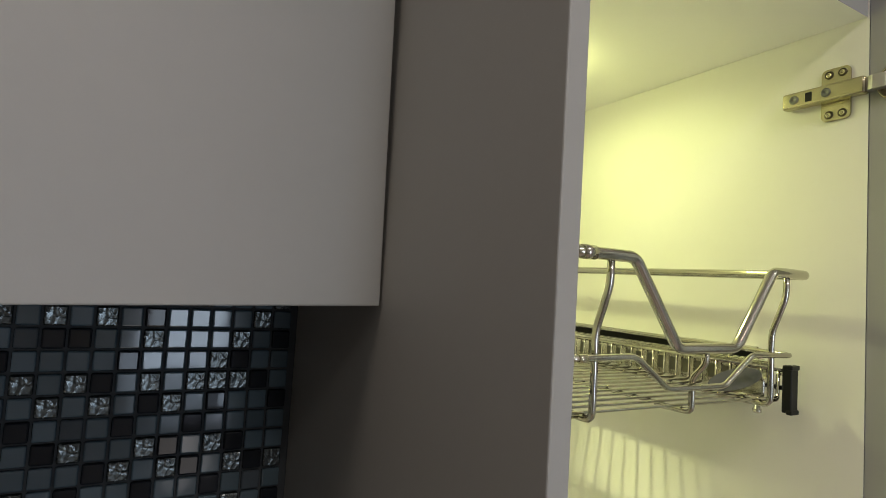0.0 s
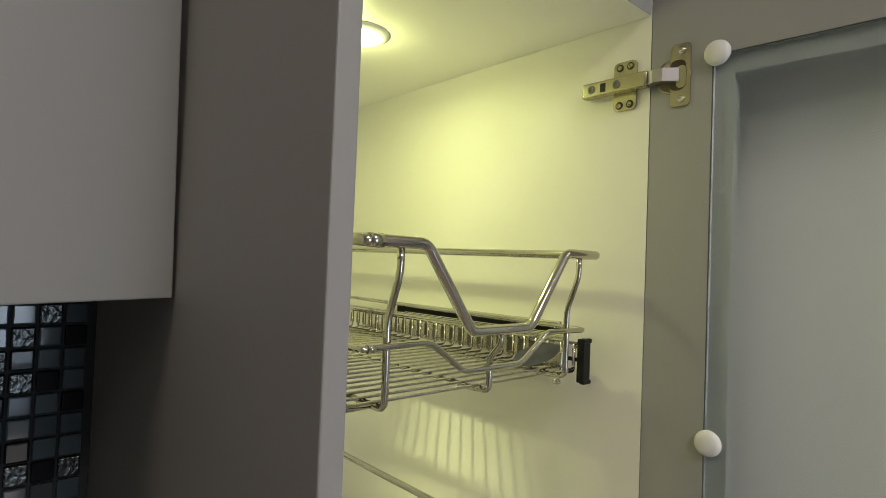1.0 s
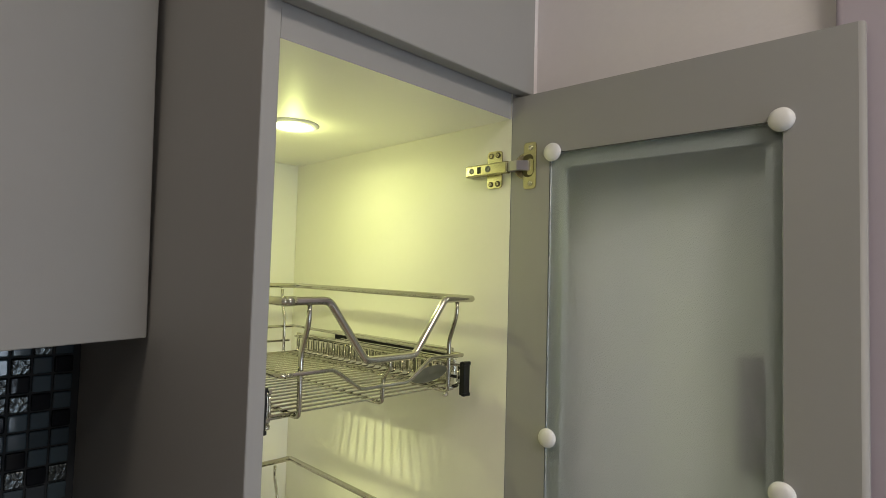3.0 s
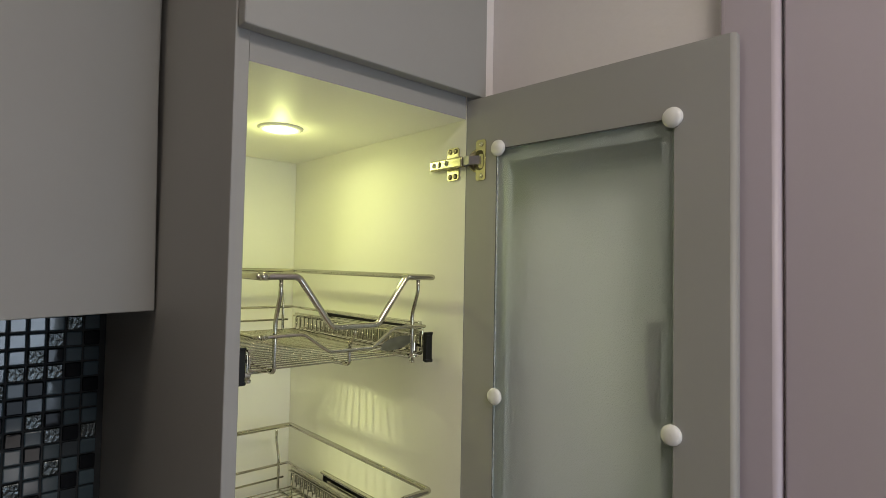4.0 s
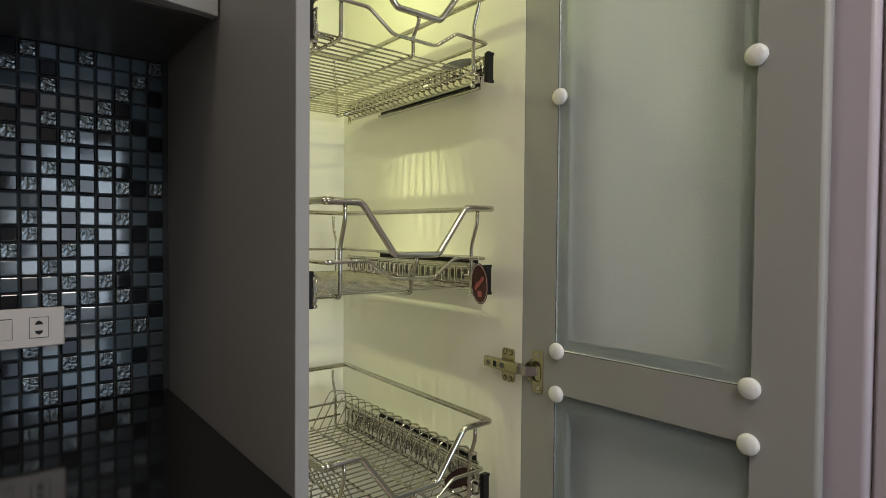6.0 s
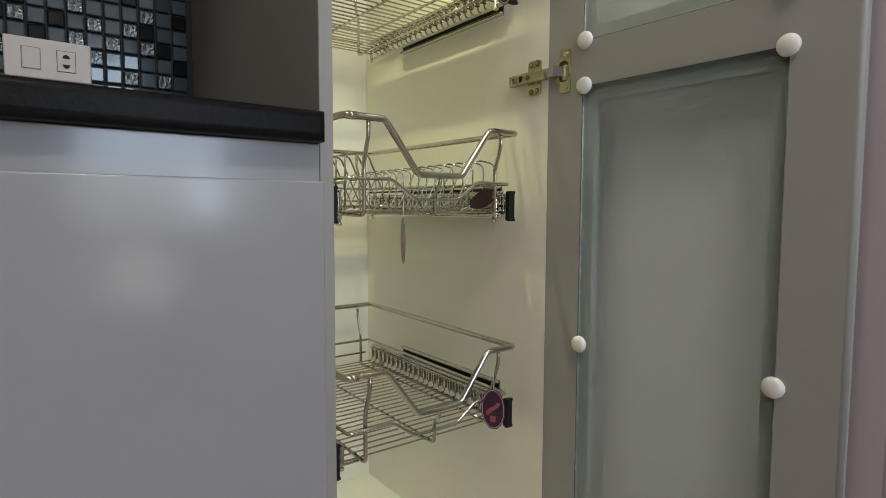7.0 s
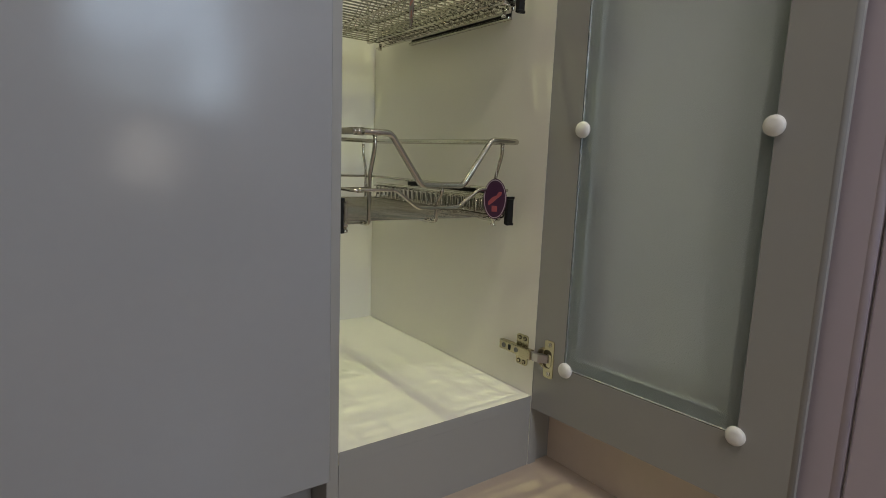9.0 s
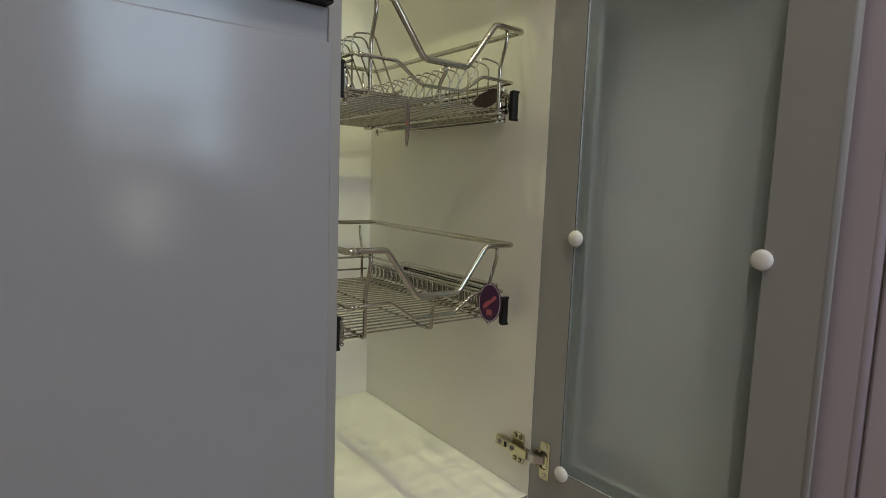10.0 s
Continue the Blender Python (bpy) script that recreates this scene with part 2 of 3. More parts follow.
for x0, x1, z0, z1 in ((WEST, WX0, Z0 - 0.1, TOP), (WX0, LX_0, Z0 - 0.1, WZ0), (LX_1, WX1, Z0 - 0.1, WZ0), (LX_0, LX_1, Z0 - 0.1, LZ_0), (LX_0, LX_1, LZ_1, WZ0), (WX0, WX1, WZ1, TOP), (WX1, EAST, Z0 - 0.1, TOP)):
    box((x0, SOUTH - 0.1, z0), (x1, SOUTH, z1), bm=bm)
# unseen wall, made pale so that the glossy tiles reflect more light
wall_south = tagged(part("wall_south", bm, SOUTH_PAINT), "unseen wall with two openings, pale for the tile reflections", "wall", kind="structure")
ceiling = tagged(part("ceiling", box((WEST - 0.1, SOUTH - 0.1, TOP), (EAST + 0.1, NORTH + 0.1, TOP + 0.1)), CEIL), "plain white kitchen ceiling", "ceiling", kind="structure")
# the low opening is made up to hold the added patch lamp
for nm, x0, x1, z0, z1 in (("window_1", WX0, WX1, WZ0, WZ1), ("window_2", LX_0, LX_1, LZ_0, LZ_1)):
    w = tagged(part(nm, box((x0, SOUTH - 0.09, z0), (x0 + 0.012, SOUTH - 0.01, z1), 0.003), TRIM), "painted frame of an unseen opening, set by its reflection", "window", kind="structure")
    part("window_frame", box((x1 - 0.012, SOUTH - 0.09, z0), (x1, SOUTH - 0.01, z1), 0.003), TRIM, w)
    part("window_frame", box((x0 + 0.012, SOUTH - 0.09, z1 - 0.012), (x1 - 0.012, SOUTH - 0.01, z1), 0.003), TRIM, w)
    part("window_sill", box((x0, SOUTH - 0.09, z0), (x1, SOUTH + 0.03, z0 + 0.010), 0.003), TRIM, w)
    if nm == "window_1":
        part("transom", box((x0 + 0.012, SOUTH - 0.09, 0.935), (x1 - 0.012, SOUTH - 0.01, 0.955), 0.003), TRIM, w)
        part("mullion", box((0.246, SOUTH - 0.09, z0 + 0.0101), (0.264, SOUTH - 0.01, 0.9349), 0.003), TRIM, w)

# casing and closed door on the side wall
door_1 = tagged(part("door_1", box((EAST - 0.008, -1.20, Z0 + 0.01), (EAST + 0.004, -0.4245, 2.10), 0.002), TRIM), "closed lilac painted room door", "door", kind="structure")
prof = lambda m, d: abs(d.z) > 0.9 and m.x < EAST - 0.003
part("casing", box((EAST - 0.016, -0.4215, Z0), (EAST + 0.004, -0.36, 2.16), 0.007, 5, prof), TRIM, door_1)
part("casing", box((EAST - 0.016, -1.27, Z0), (EAST + 0.004, -1.205, 2.16), 0.008, 5, prof), TRIM, door_1)
part("casing", box((EAST - 0.016, -1.2049, 2.106), (EAST + 0.004, -0.4216, 2.16), 0.008, 5, lambda m, d: abs(d.y) > 0.9 and m.x < EAST - 0.003), TRIM, door_1)
baseboard = tagged(part("baseboard", box((EAST - 0.014, -0.36, Z0), (EAST + 0.002, 0.0035, Z0 + 0.095), 0.004, 3, lambda m, d: m.z > Z0 + 0.05), SKIRT), "beige skirting along the side wall", "baseboard", kind="structure")

# flat panels added above the two unseen ceiling lamps as their fixtures
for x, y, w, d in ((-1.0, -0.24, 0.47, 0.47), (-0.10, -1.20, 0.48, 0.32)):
    k = thing("ceiling_light", "added panel standing as fixture for an unseen ceiling lamp", "light", "kitchen ceiling lamps", at=(x, y, TOP))
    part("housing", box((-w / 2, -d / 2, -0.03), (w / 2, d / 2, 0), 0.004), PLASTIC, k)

# ---- the pantry ----
W0, W1 = 0.018, 0.367      # inner faces
BACK, BOT, CEIL_Z = 0.552, 0.147, 1.788
pantry = thing("pantry_cabinet", "tall grey pantry cabinet with white inside and open glazed door", "cabinet")
edge_v = lambda m, d: abs(d.z) > 0.9 and m.y < 0.1
part("side_panel", two_tone(box((0.001, 0.0, Z0), (W0, NORTH - 0.003, 2.45), 0.0015, 2, edge_v), lambda c, n: n.x > 0.9), [GREY, WHITE], pantry)
part("side_panel", two_tone(box((W1, 0.0, Z0), (0.386, NORTH - 0.003, 2.45)), lambda c, n: n.x < -0.9), [GREY, WHITE], pantry)
part("back_panel", box((W0 + 0.0005, BACK, BOT - 0.02), (W1 - 0.0005, NORTH - 0.004, 1.82)), WHITE, pantry)
part("top_panel", two_tone(box((W0 + 0.0005, 0.0015, CEIL_Z), (W1 - 0.0005, BACK - 0.001, 1.828)), lambda c, n: n.z < -0.9), [GREY, WHITE], pantry)
part("bottom_panel", two_tone(box((W0 + 0.0005, 0.001, BOT - 0.018), (W1 - 0.0005, BACK - 0.001, BOT)), lambda c, n: n.y > -0.9), [GREY, WHITE], pantry)
part("kick_board", box((W0 + 0.0005, 0.001, Z0), (W1 - 0.0005, 0.0185, BOT - 0.0181)), GREY, pantry)
part("filler_strip", box((0.3865, 0.004, Z0), (EAST - 0.0005, 0.02, 1.815), 0.001), GREY, pantry)

# the door, in its own axes: x along its width from the hinges, y through its thickness
TURN = radians(3.4)
DM = Matrix.Translation((0.3678, -0.0005, 0)) @ Matrix(((math.sin(TURN), math.cos(TURN), 0, 0), (-math.cos(TURN), math.sin(TURN), 0, 0), (0, 0, 1, 0), (0, 0, 0, 1)))
DW, DB, DT, TH = 0.388, 0.126, 1.8165, 0.018
G0, G1 = 0.059, 0.322      # glass edges
O0, O1 = 0.078, 0.306      # see-through opening
GZ = ((0.212, 0.946, 0.232, 0.924), (1.008, 1.734, 1.026, 1.714))
free = lambda m, d: m.x > DW - 0.001 and abs(d.z) > 0.9
REB = 0.0060


def rebated(lo_in, hi_in, lo_out, hi_out, bevel=0.0):
    """A frame member: a narrow layer round the glass on the inside and a wide one behind it, in one piece."""
    b = bmesh.new()
    box((lo_in[0], 0, lo_in[1]), (hi_in[0], REB, hi_in[1]), bevel, 4, lambda m, d: free(m, d) and m.y < 0.001, bm=b)
    box((lo_out[0], REB, lo_out[1]), (hi_out[0], TH, hi_out[1]), bevel, 4, lambda m, d: free(m, d) and m.y > 0.01, bm=b)
    b.transform(DM)
    return b


door = part("door", rebated((0, DB), (G0, DT), (0, DB), (O0, DT)), GREY, pantry, "open grey framed door with frosted glass")
part("stile", rebated((G1, DB), (DW, DT), (O1, DB), (DW, DT), 0.0055), GREY, door)
for a, b, c, d in ((DB, GZ[0][0], DB, GZ[0][2]), (GZ[0][1], GZ[1][0], GZ[0][3], GZ[1][2]), (GZ[1][1], DT, GZ[1][3], DT)):
    part("rail", rebated((G0, a), (G1, b), (O0, c), (O1, d)), GREY, door)
for a, b, c, d in GZ:
    bm = two_tone(box((G0 + 0.0012, 0.0008, a + 0.0012), (G1 - 0.0006, REB - 0.0003, b - 0.0012), 0.0004, 1), lambda c, n: n.y < -0.9)
    bm.transform(DM)
    pane = part("glass_pane", bm, [GLASS, GLASS_FACE], door, "frosted greenish glass pane")
    pane.visible_shadow = False
    # dark strips added to draw a line along three edges of the glass
    for lo, hi in (((G0, a), (G0 + 0.0011, b)), ((G0 + 0.0011, a), (G1, a + 0.0011)), ((G0 + 0.0011, b - 0.0011), (G1, b))):
        bm = box((lo[0], 0.0004, lo[1]), (hi[0], REB - 0.0004, hi[1]))
        bm.transform(DM)
        part("gasket", bm, GAP_DARK, door, "dark strip added in the gap round the glass")
    for z in (a, (a + b) / 2, b):
        for x in (G0 + 0.005, G1 - 0.001):
            m = DM @ Matrix.Translation((x, 0.0002, z)) @ Matrix.Rotation(radians(90), 4, "X")
            bm = lathe(((0.0113, 0.0), (0.0120, 0.0015), (0.0120, 0.003), (0.0112, 0.0052), (0.0088, 0.0070), (0.0055, 0.0081), (0.002, 0.0085)), m, 28)
            part("retaining_button", bm, PLASTIC, door, "round white plastic glass retainer")
# pull handle on the outer face, seen through the frosted pane
bm = box((0.272, TH + 0.0220, 1.372), (0.303, TH + 0.0280, 1.496), 0.0025)
bm.transform(DM)
part("pull_handle", bm, TRIM, door, "pale pull handle")
for z in (1.374, 1.402, 1.452):
    bm = box((0.2925, TH, z), (0.3025, TH + 0.0219, z + 0.008), 0.001)
    bm.transform(DM)
    part("handle_post", bm, GREY, door)

# hinges: mounting wing and arm on the side panel, cup plate on the door


def screw(bm, m, r=0.0028):
    lathe(((r, 0), (r, 0.0007), (r * 0.8, 0.0011), (r * 0.45, 0.0011), (r * 0.4, 0.0004), (0.0002, 0.0004)), m, 14, bm)


def rrect(w, h, r, n=4):
    out = []
    for cx, cy, a0 in ((w / 2 - r, h / 2 - r, 0), (-w / 2 + r, h / 2 - r, 90), (-w / 2 + r, -h / 2 + r, 180), (w / 2 - r, -h / 2 + r, 270)):
        for k in range(n + 1):
            a = radians(a0 + 90 * k / n)
            out.append((cx + r * math.cos(a), cy + r * math.sin(a)))
    return out


def hinge(zc):
    # wing plate: local x up, y along the wall's depth, z out of the wall
    m = Matrix.Translation((W1 - 0.0003, 0.027, zc)) @ Matrix(((0, 0, -1, 0), (0, 1, 0, 0), (1, 0, 0, 0), (0, 0, 0, 1)))
    h = part("hinge", slab(rrect(0.052, 0.026, 0.005), 0.0022, m), NICKEL, pantry, "brass-toned steel concealed hinge")
    for x in (-0.020, 0.020):
        for y in (-0.006, 0.006):
            # dark disc under each head paints the shade round the screw
            bm = bmesh.new()
            screw(bm, m @ Matrix.Translation((x, y, 0.0022)), 0.0040)
            s = part("screw", bm, DARKBRASS, h)
            bm = bmesh.new()
            screw(bm, m @ Matrix.Translation((x, y, 0.0026)), 0.0027)
            part("screw_head", bm, NICKEL, s)
    bm = box((W1 - 0.0125, -0.002, zc - 0.0082), (W1 - 0.0022, 0.073, zc + 0.0082), 0.0022, 3)
    part("hinge_arm", bm, NICKEL, h)
    mm = Matrix.Translation((W1 - 0.0125, 0, zc)) @ Matrix(((0, 0, -1, 0), (0, 1, 0, 0), (1, 0, 0, 0), (0, 0, 0, 1)))
    for y in (0.061, 0.031):
        bm = bmesh.new()
        screw(bm, mm @ Matrix.Translation((0, y, 0)), 0.0044)
        part("adjusting_screw", bm, DARKSTEEL, h)
    # black block on the arm stands for the shade in its slot
    part("arm_slot", box((W1 - 0.0129, 0.044, zc - 0.0045), (W1 - 0.0120, 0.050, zc + 0.0045)), BLACK, h)
    # link over the gap into the cup
    bm = bmesh.new()
    ln = [(W1 - 0.0085, 0.000), (W1 - 0.0125, -0.008), (W1 - 0.0115, -0.018), (W1 - 0.002, -0.030), (W1 + 0.004, -0.028), (W1 - 0.004, -0.014), (W1 - 0.0035, 0.000)]
    slab([(x, y) for x, y in ln][::-1], 0.013, Matrix.Translation((0, 0, zc - 0.0065)), bm)
    part("link", bm, LINKSTEEL, h, "steel hinge link")
    # cup plate on the door
    cm = DM @ Matrix.Translation((0.030, 0, zc)) @ Matrix(((0, 1, 0, 0), (0, 0, -1, 0), (1, 0, 0, 0), (0, 0, 0, 1)))
    bm = slab(rrect(0.062, 0.019, 0.004), 0.0016, cm)
    bm2 = lathe(((0.0175, 0.0), (0.0175, 0.0012), (0.0160, 0.0018), (0.0155, 0.0006), (0.0002, 0.0006)), cm @ Matrix.Translation((0, -0.0075, 0)), 32, bm)
    part("cup_plate", bm2, NICKEL, h)
    # raised plate with the shade of the cup's hollow in its colour
    part("cup", slab(rrect(0.030, 0.0155, 0.006), 0.0020, cm @ Matrix.Translation((0, -0.0025, 0))), DARKBRASS, h, "raised plate, dark as the shade inside the cup")
    part("cup_floor", slab(rrect(0.022, 0.0095, 0.004), 0.0023, cm @ Matrix.Translation((-0.002, 0.0008, 0))), NICKEL, h)
    for x in (-0.024, 0.024):
        bm = bmesh.new()
        screw(bm, cm @ Matrix.Translation((x, 0.001, 0.0016)), 0.0036)
        part("screw", bm, ZINC, h)


for z in (1.7205, 0.972, 0.2195):
    hinge(z)

# recessed lamp in the pantry's top
lamp = thing("downlight", "lit round recessed downlight with white trim ring", "light", at=(0.187, 0.266, CEIL_Z))
part("trim_ring", lathe(((0.0275, 0.0), (0.0275, -0.0035), (0.031, -0.0045), (0.0375, -0.0012), (0.0375, 0.0)), Matrix.Identity(4), 40), PLASTIC, lamp)
part("lens", lathe(((0.0272, -0.0008), (0.0272, -0.0022), (0.001, -0.0026)), Matrix.Identity(4), 40), LENS, lamp, "glowing lens")

# strip added so that the gap to the wall doesn't show dark
part("filler_strip", box((0.3895, 0.006, 1.835), (EAST - 0.0005, 0.018, 2.44)), WALL, pantry, "wall-coloured strip added to close the gap beside the cupboard")

# cupboard over the pantry
over = thing("overhead_cupboard", "closed grey cupboard door above the pantry", "cabinet")
part("door", box((0.003, -0.020, 1.8215), (0.389, -0.001, 2.44), 0.0018), GREY, over)
part("shelf", box((W0 + 0.0005, 0.002, 1.8285), (W1 - 0.0005, NORTH - 0.004, 1.846)), WHITE, over)

# ---- wall cabinet, worktop, base cabinet ----
upper = thing("wall_cabinet", "grey lacquered wall cabinet, one flat door turned to fit the view", "cabinet")
part("body", box((-1.30, 0.2800, 1.490), (-0.0010, NORTH - 0.010, 2.44), 0.001), GREY, upper)
for x0, x1 in ((-0.4515, -0.0012), (-0.908, -0.459)):
    bm = box((x0 - x1, 0.0, 0.0), (0.0, 0.019, 0.9535), 0.0016)
    if x1 > -0.1:   # the door beside the pantry is turned and tipped to fit the camera's view
        bm.transform(Matrix.Rotation(math.atan(0.21), 4, "Z") @ Matrix.Rotation(-0.018, 4, "Y"))
    bm.transform(Matrix.Translation((x1, 0.2590, 1.4865)))
    part("door", bm, GREY, upper)
part("bottom_panel", box((-1.29, 0.2815, 1.4865), (-0.005, NORTH - 0.012, 1.4898)), UNDER, upper, "underside coloured dark for the shade beneath the cabinet")
base = thing("base_cabinet", "grey semi-gloss base cabinet with flat doors", "cabinet")
part("body", box((-1.30, 0.0005, 0.125), (0.0006, NORTH - 0.006, 0.8445), 0.001), GLOSSY, base)
part("kick_board", box((-1.30, 0.045, Z0), (-0.0005, 0.062, 0.1245)), GREY, base)
for x0, x1 in ((-0.455, -0.003), (-0.910, -0.459)):
    part("door", box((x0, -0.0195, 0.1225), (x1, -0.001, 0.8025), 0.0022, 3), GLOSSY, base)
bm = box((-1.30, -0.024, 0.845), (-0.0008, NORTH - 0.0035, 0.878), 0.009, 5, lambda m, d: m.y < 0 and (abs(d.x) > 0.9 or m.x > -0.1))
tagged(part("worktop", two_tone(bm, lambda c, n: n.z < 0.99), [GRANITE, HONED]), "polished black granite worktop with rounded front edge", "worktop")

# socket and switch plate
sp = thing("socket_plate", "ivory plastic switch and socket plate on the mosaic", "socket", at=(-0.2235, 0.5615, 1.015))
part("plate", box((-0.0595, -0.008, -0.0325), (0.0595, 0.0, 0.0325), 0.0025, 3), PLATE, sp)
bm = box((-0.036, -0.0120, -0.0165), (-0.0115, -0.0081, 0.0165), 0.0012)
bm.transform(Matrix.Rotation(radians(5), 4, "X"))
part("rocker_switch", bm, PLATE, sp)
# thin dark sheets draw the shaded joints round rocker and socket
part("gap", box((-0.0368, -0.0086, -0.0173), (-0.0107, -0.0081, 0.0173)), SHADEZINC, sp)
part("gap", box((0.0107, -0.0086, -0.0173), (0.0373, -0.0081, 0.0173)), GAP_DARK, sp)
part("rocker_mark", box((-0.030, -0.0130, 0.0115), (-0.018, -0.0120, 0.0128)), DARKSTEEL, sp)
part("socket_insert", box((0.0115, -0.0095, -0.0165), (0.0365, -0.0081, 0.0165), 0.0006), PLATE, sp)
# black patches on the face stand for the shade inside the holes
for z, s in ((0.0075, 1), (-0.0075, -1)):
    m = Matrix.Translation((0.024, -0.0095, z)) @ Matrix.Rotation(radians(90), 4, "X")
    part("socket_hole", slab([(-0.0056, -0.0026 * s), (0.0056, -0.0026 * s), (0.0042, 0.0016 * s), (0.0, 0.0044 * s), (-0.0042, 0.0016 * s)][::s], 0.0004, m), BLACK, sp)


# ---- wire baskets ----
RX0, RX1, FY, RY = 0.049, 0.337, 0.036, 0.490     # top rail's rectangle
LX0, LX1, LFY, LRY = 0.056, 0.330, 0.0445, 0.482  # lower rail's
MID, FLOOR_Z = 0.1945, -0.118


def wire_basket(z, label):
    k = thing("wire_basket", label, "basket", "pull-out baskets in the pantry", at=(0, 0, z))
    top = [(RX1, RY, 0.004), (RX1, FY, 0), (MID + 0.088, FY, 0), (MID + 0.037, FY, -0.068), (MID - 0.037, FY, -0.068), (MID - 0.088, FY, 0), (RX0, FY, 0), (RX0, RY, 0.004)]
    rail = part("top_rail", tube(rounded(top, 0.007, 5, True), 0.0046, 12, True), CHROME, k, "thick chrome top rail")
    part("sleeve", tube([(RX0 + 0.004, FY, 0), (RX0 + 0.016, FY, 0)], 0.0053, 12), CHROME, rail, "crimped chrome joint")
    low = [(LX1, LRY, -0.072), (LX1, LFY, -0.076), (MID + 0.074, LFY, -0.075), (MID + 0.036, LFY, -0.101), (MID - 0.036, LFY, -0.101), (MID - 0.074, LFY, -0.075), (LX0, LFY, -0.076), (LX0, LRY, -0.072)]
    part("lower_rail", tube(rounded(low, 0.006, 4, True), 0.0026, 8, True), CHROME, k)
    part("sleeve", tube([(LX0 + 0.006, LFY, -0.076), (LX0 + 0.014, LFY, -0.076)], 0.0034, 8), CHROME, k)
    part("back_wire", tube([(LX0, LRY - 0.004, -0.098), (LX1 - 0.012, LRY - 0.004, -0.098)], 0.0022, 6), CHROME, k)
    yb, zb = 0.0485, FLOOR_Z - 0.004
    for x in (0.083, 0.306):
        for y, s in ((FY + 0.001, 1), (RY - 0.001, -1)):
            p = [(x, y, -0.003), (x, y, -0.022), (x, y + s * 0.0125, -0.056), (x, y + s * 0.0125, zb), (x, y + s * 0.045, zb)]
            part("upright", tube(rounded(p, 0.007, 3), 0.0029, 8), CHROME, k)
    for y, s in ((FY + 0.001, 1),):
        p = [(MID, y, -0.071), (MID, y, -0.080), (MID, y + s * 0.0125, -0.094), (MID, y + s * 0.0125, zb), (MID - 0.004, y + s * 0.045, zb)]
        part("upright", tube(rounded(p, 0.005, 3), 0.0027, 8), CHROME, k)
    for x in (0.083, MID, 0.306):
        part("cross_wire", tube([(x, 0.085, zb + 0.0008), (x, 0.448, zb + 0.0008)], 0.0019 if x == MID else 0.0024, 8), CHROME, k)
    # floor wires, all on one mesh, with short upturned ends along both sides
    x0, x1 = 0.054, 0.334
    me = None
    for i in range(26):
        y = 0.0585 + i * 0.0165
        if me is None:
            bm = tube(rounded([(x0, 0, 0.026), (x0, 0, 0.0), (x1, 0, 0.0), (x1, 0, 0.026)], 0.005, 3), 0.0014, 6)
            w = part("floor_wire", bm, CHROME, k)
            me = w.data
        else:
            w = part("floor_wire", me, CHROME, k)
        w.location = (0, y, FLOOR_Z)
    for s, xs in ((1, x1), (-1, x0)):
        part("side_rod", tube([(xs + s * 0.0026, 0.052, FLOOR_Z + 0.026), (xs + s * 0.0026, 0.488, FLOOR_Z + 0.026)], 0.0020, 6), CHROME, k)
        # runner: bracket on the basket, channel on the cabinet side, groove, end stop
        a, b = (xs + 0.0050, xs + 0.0065) if s > 0 else (xs - 0.0065, xs - 0.0050)
        # angle that carries the floor: tall web with a row of slot plates, lips top and bottom
        br = part("bracket", box((a, 0.072, FLOOR_Z - 0.008), (b, 0.488, FLOOR_Z + 0.031), 0.0006, 1), ZINC, k, "zinc side bracket")
        part("bracket_lip", box((min(a, a - s * 0.006), 0.072, FLOOR_Z - 0.0095), (max(b, b - s * 0.006), 0.488, FLOOR_Z - 0.0081)), ZINC, br)
        part("bracket_lip", box((min(a, a + s * 0.006), 0.072, FLOOR_Z + 0.0311), (max(b, b + s * 0.006), 0.488, FLOOR_Z + 0.0325), 0.0005, 1), ZINC, br)
        # slots are raised plates with their inner shade put into the colour
        slot = None
        for i in range(25):
            if slot is None:
                slot = part("slot", box((-0.0006, -0.0045, -0.0075), (0.0006, 0.0045, 0.0075), 0.0005, 1), SHADEZINC, br, "raised plate coloured as a shaded slot")
            else:
                slot = part("slot", slot.data, SHADEZINC, br)
            slot.location = (a if s > 0 else b, 0.0585 + (i + 1.5) * 0.0165, FLOOR_Z + 0.014)
        wall = W1 if s > 0 else W0

        def rail_box(d0, d1, y0, y1, z0, z1, bev=0.0, bm=None):
            lo, hi = sorted((wall - s * d0, wall - s * d1))
            return box((lo, y0, z0), (hi, y1, z1), bev, 2, bm=bm)

        # telescopic runner: channel on the cabinet side with curled lips, an inner bar and dark races between
        bm = rail_box(0.0003, 0.0018, 0.098, 0.398, -0.1290, -0.0745)
        rail_box(0.0018, 0.0090, 0.098, 0.398, -0.0790, -0.0745, 0.0012, bm)
        rail_box(0.0018, 0.0090, 0.098, 0.398, -0.1290, -0.1245, 0.0012, bm)
        ru = part("runner", bm, ZINC, k, "ball-bearing drawer runner")
        part("inner_bar", rail_box(0.0040, 0.0082, 0.088, 0.372, -0.1175, -0.0860, 0.0015), ZINC, ru)
        # black plate darkens the recess between the channel's lips
        part("groove", rail_box(0.0019, 0.0032, 0.100, 0.396, -0.1244, -0.0791), BLACK, ru, "black plate set behind the runner's races")
        for y in (0.125, 0.25, 0.385):
            part("rivet", lathe(((0.0028, 0), (0.0028, 0.0006), (0.0015, 0.0011)), Matrix.Translation((wall - s * (0.0032 if y > 0.38 else 0.0082), y, -0.100)) @ Matrix.Rotation(radians(-90 * s), 4, "Y"), 12), ZINC, ru)
        e = 0.010 if s > 0 else 0.002
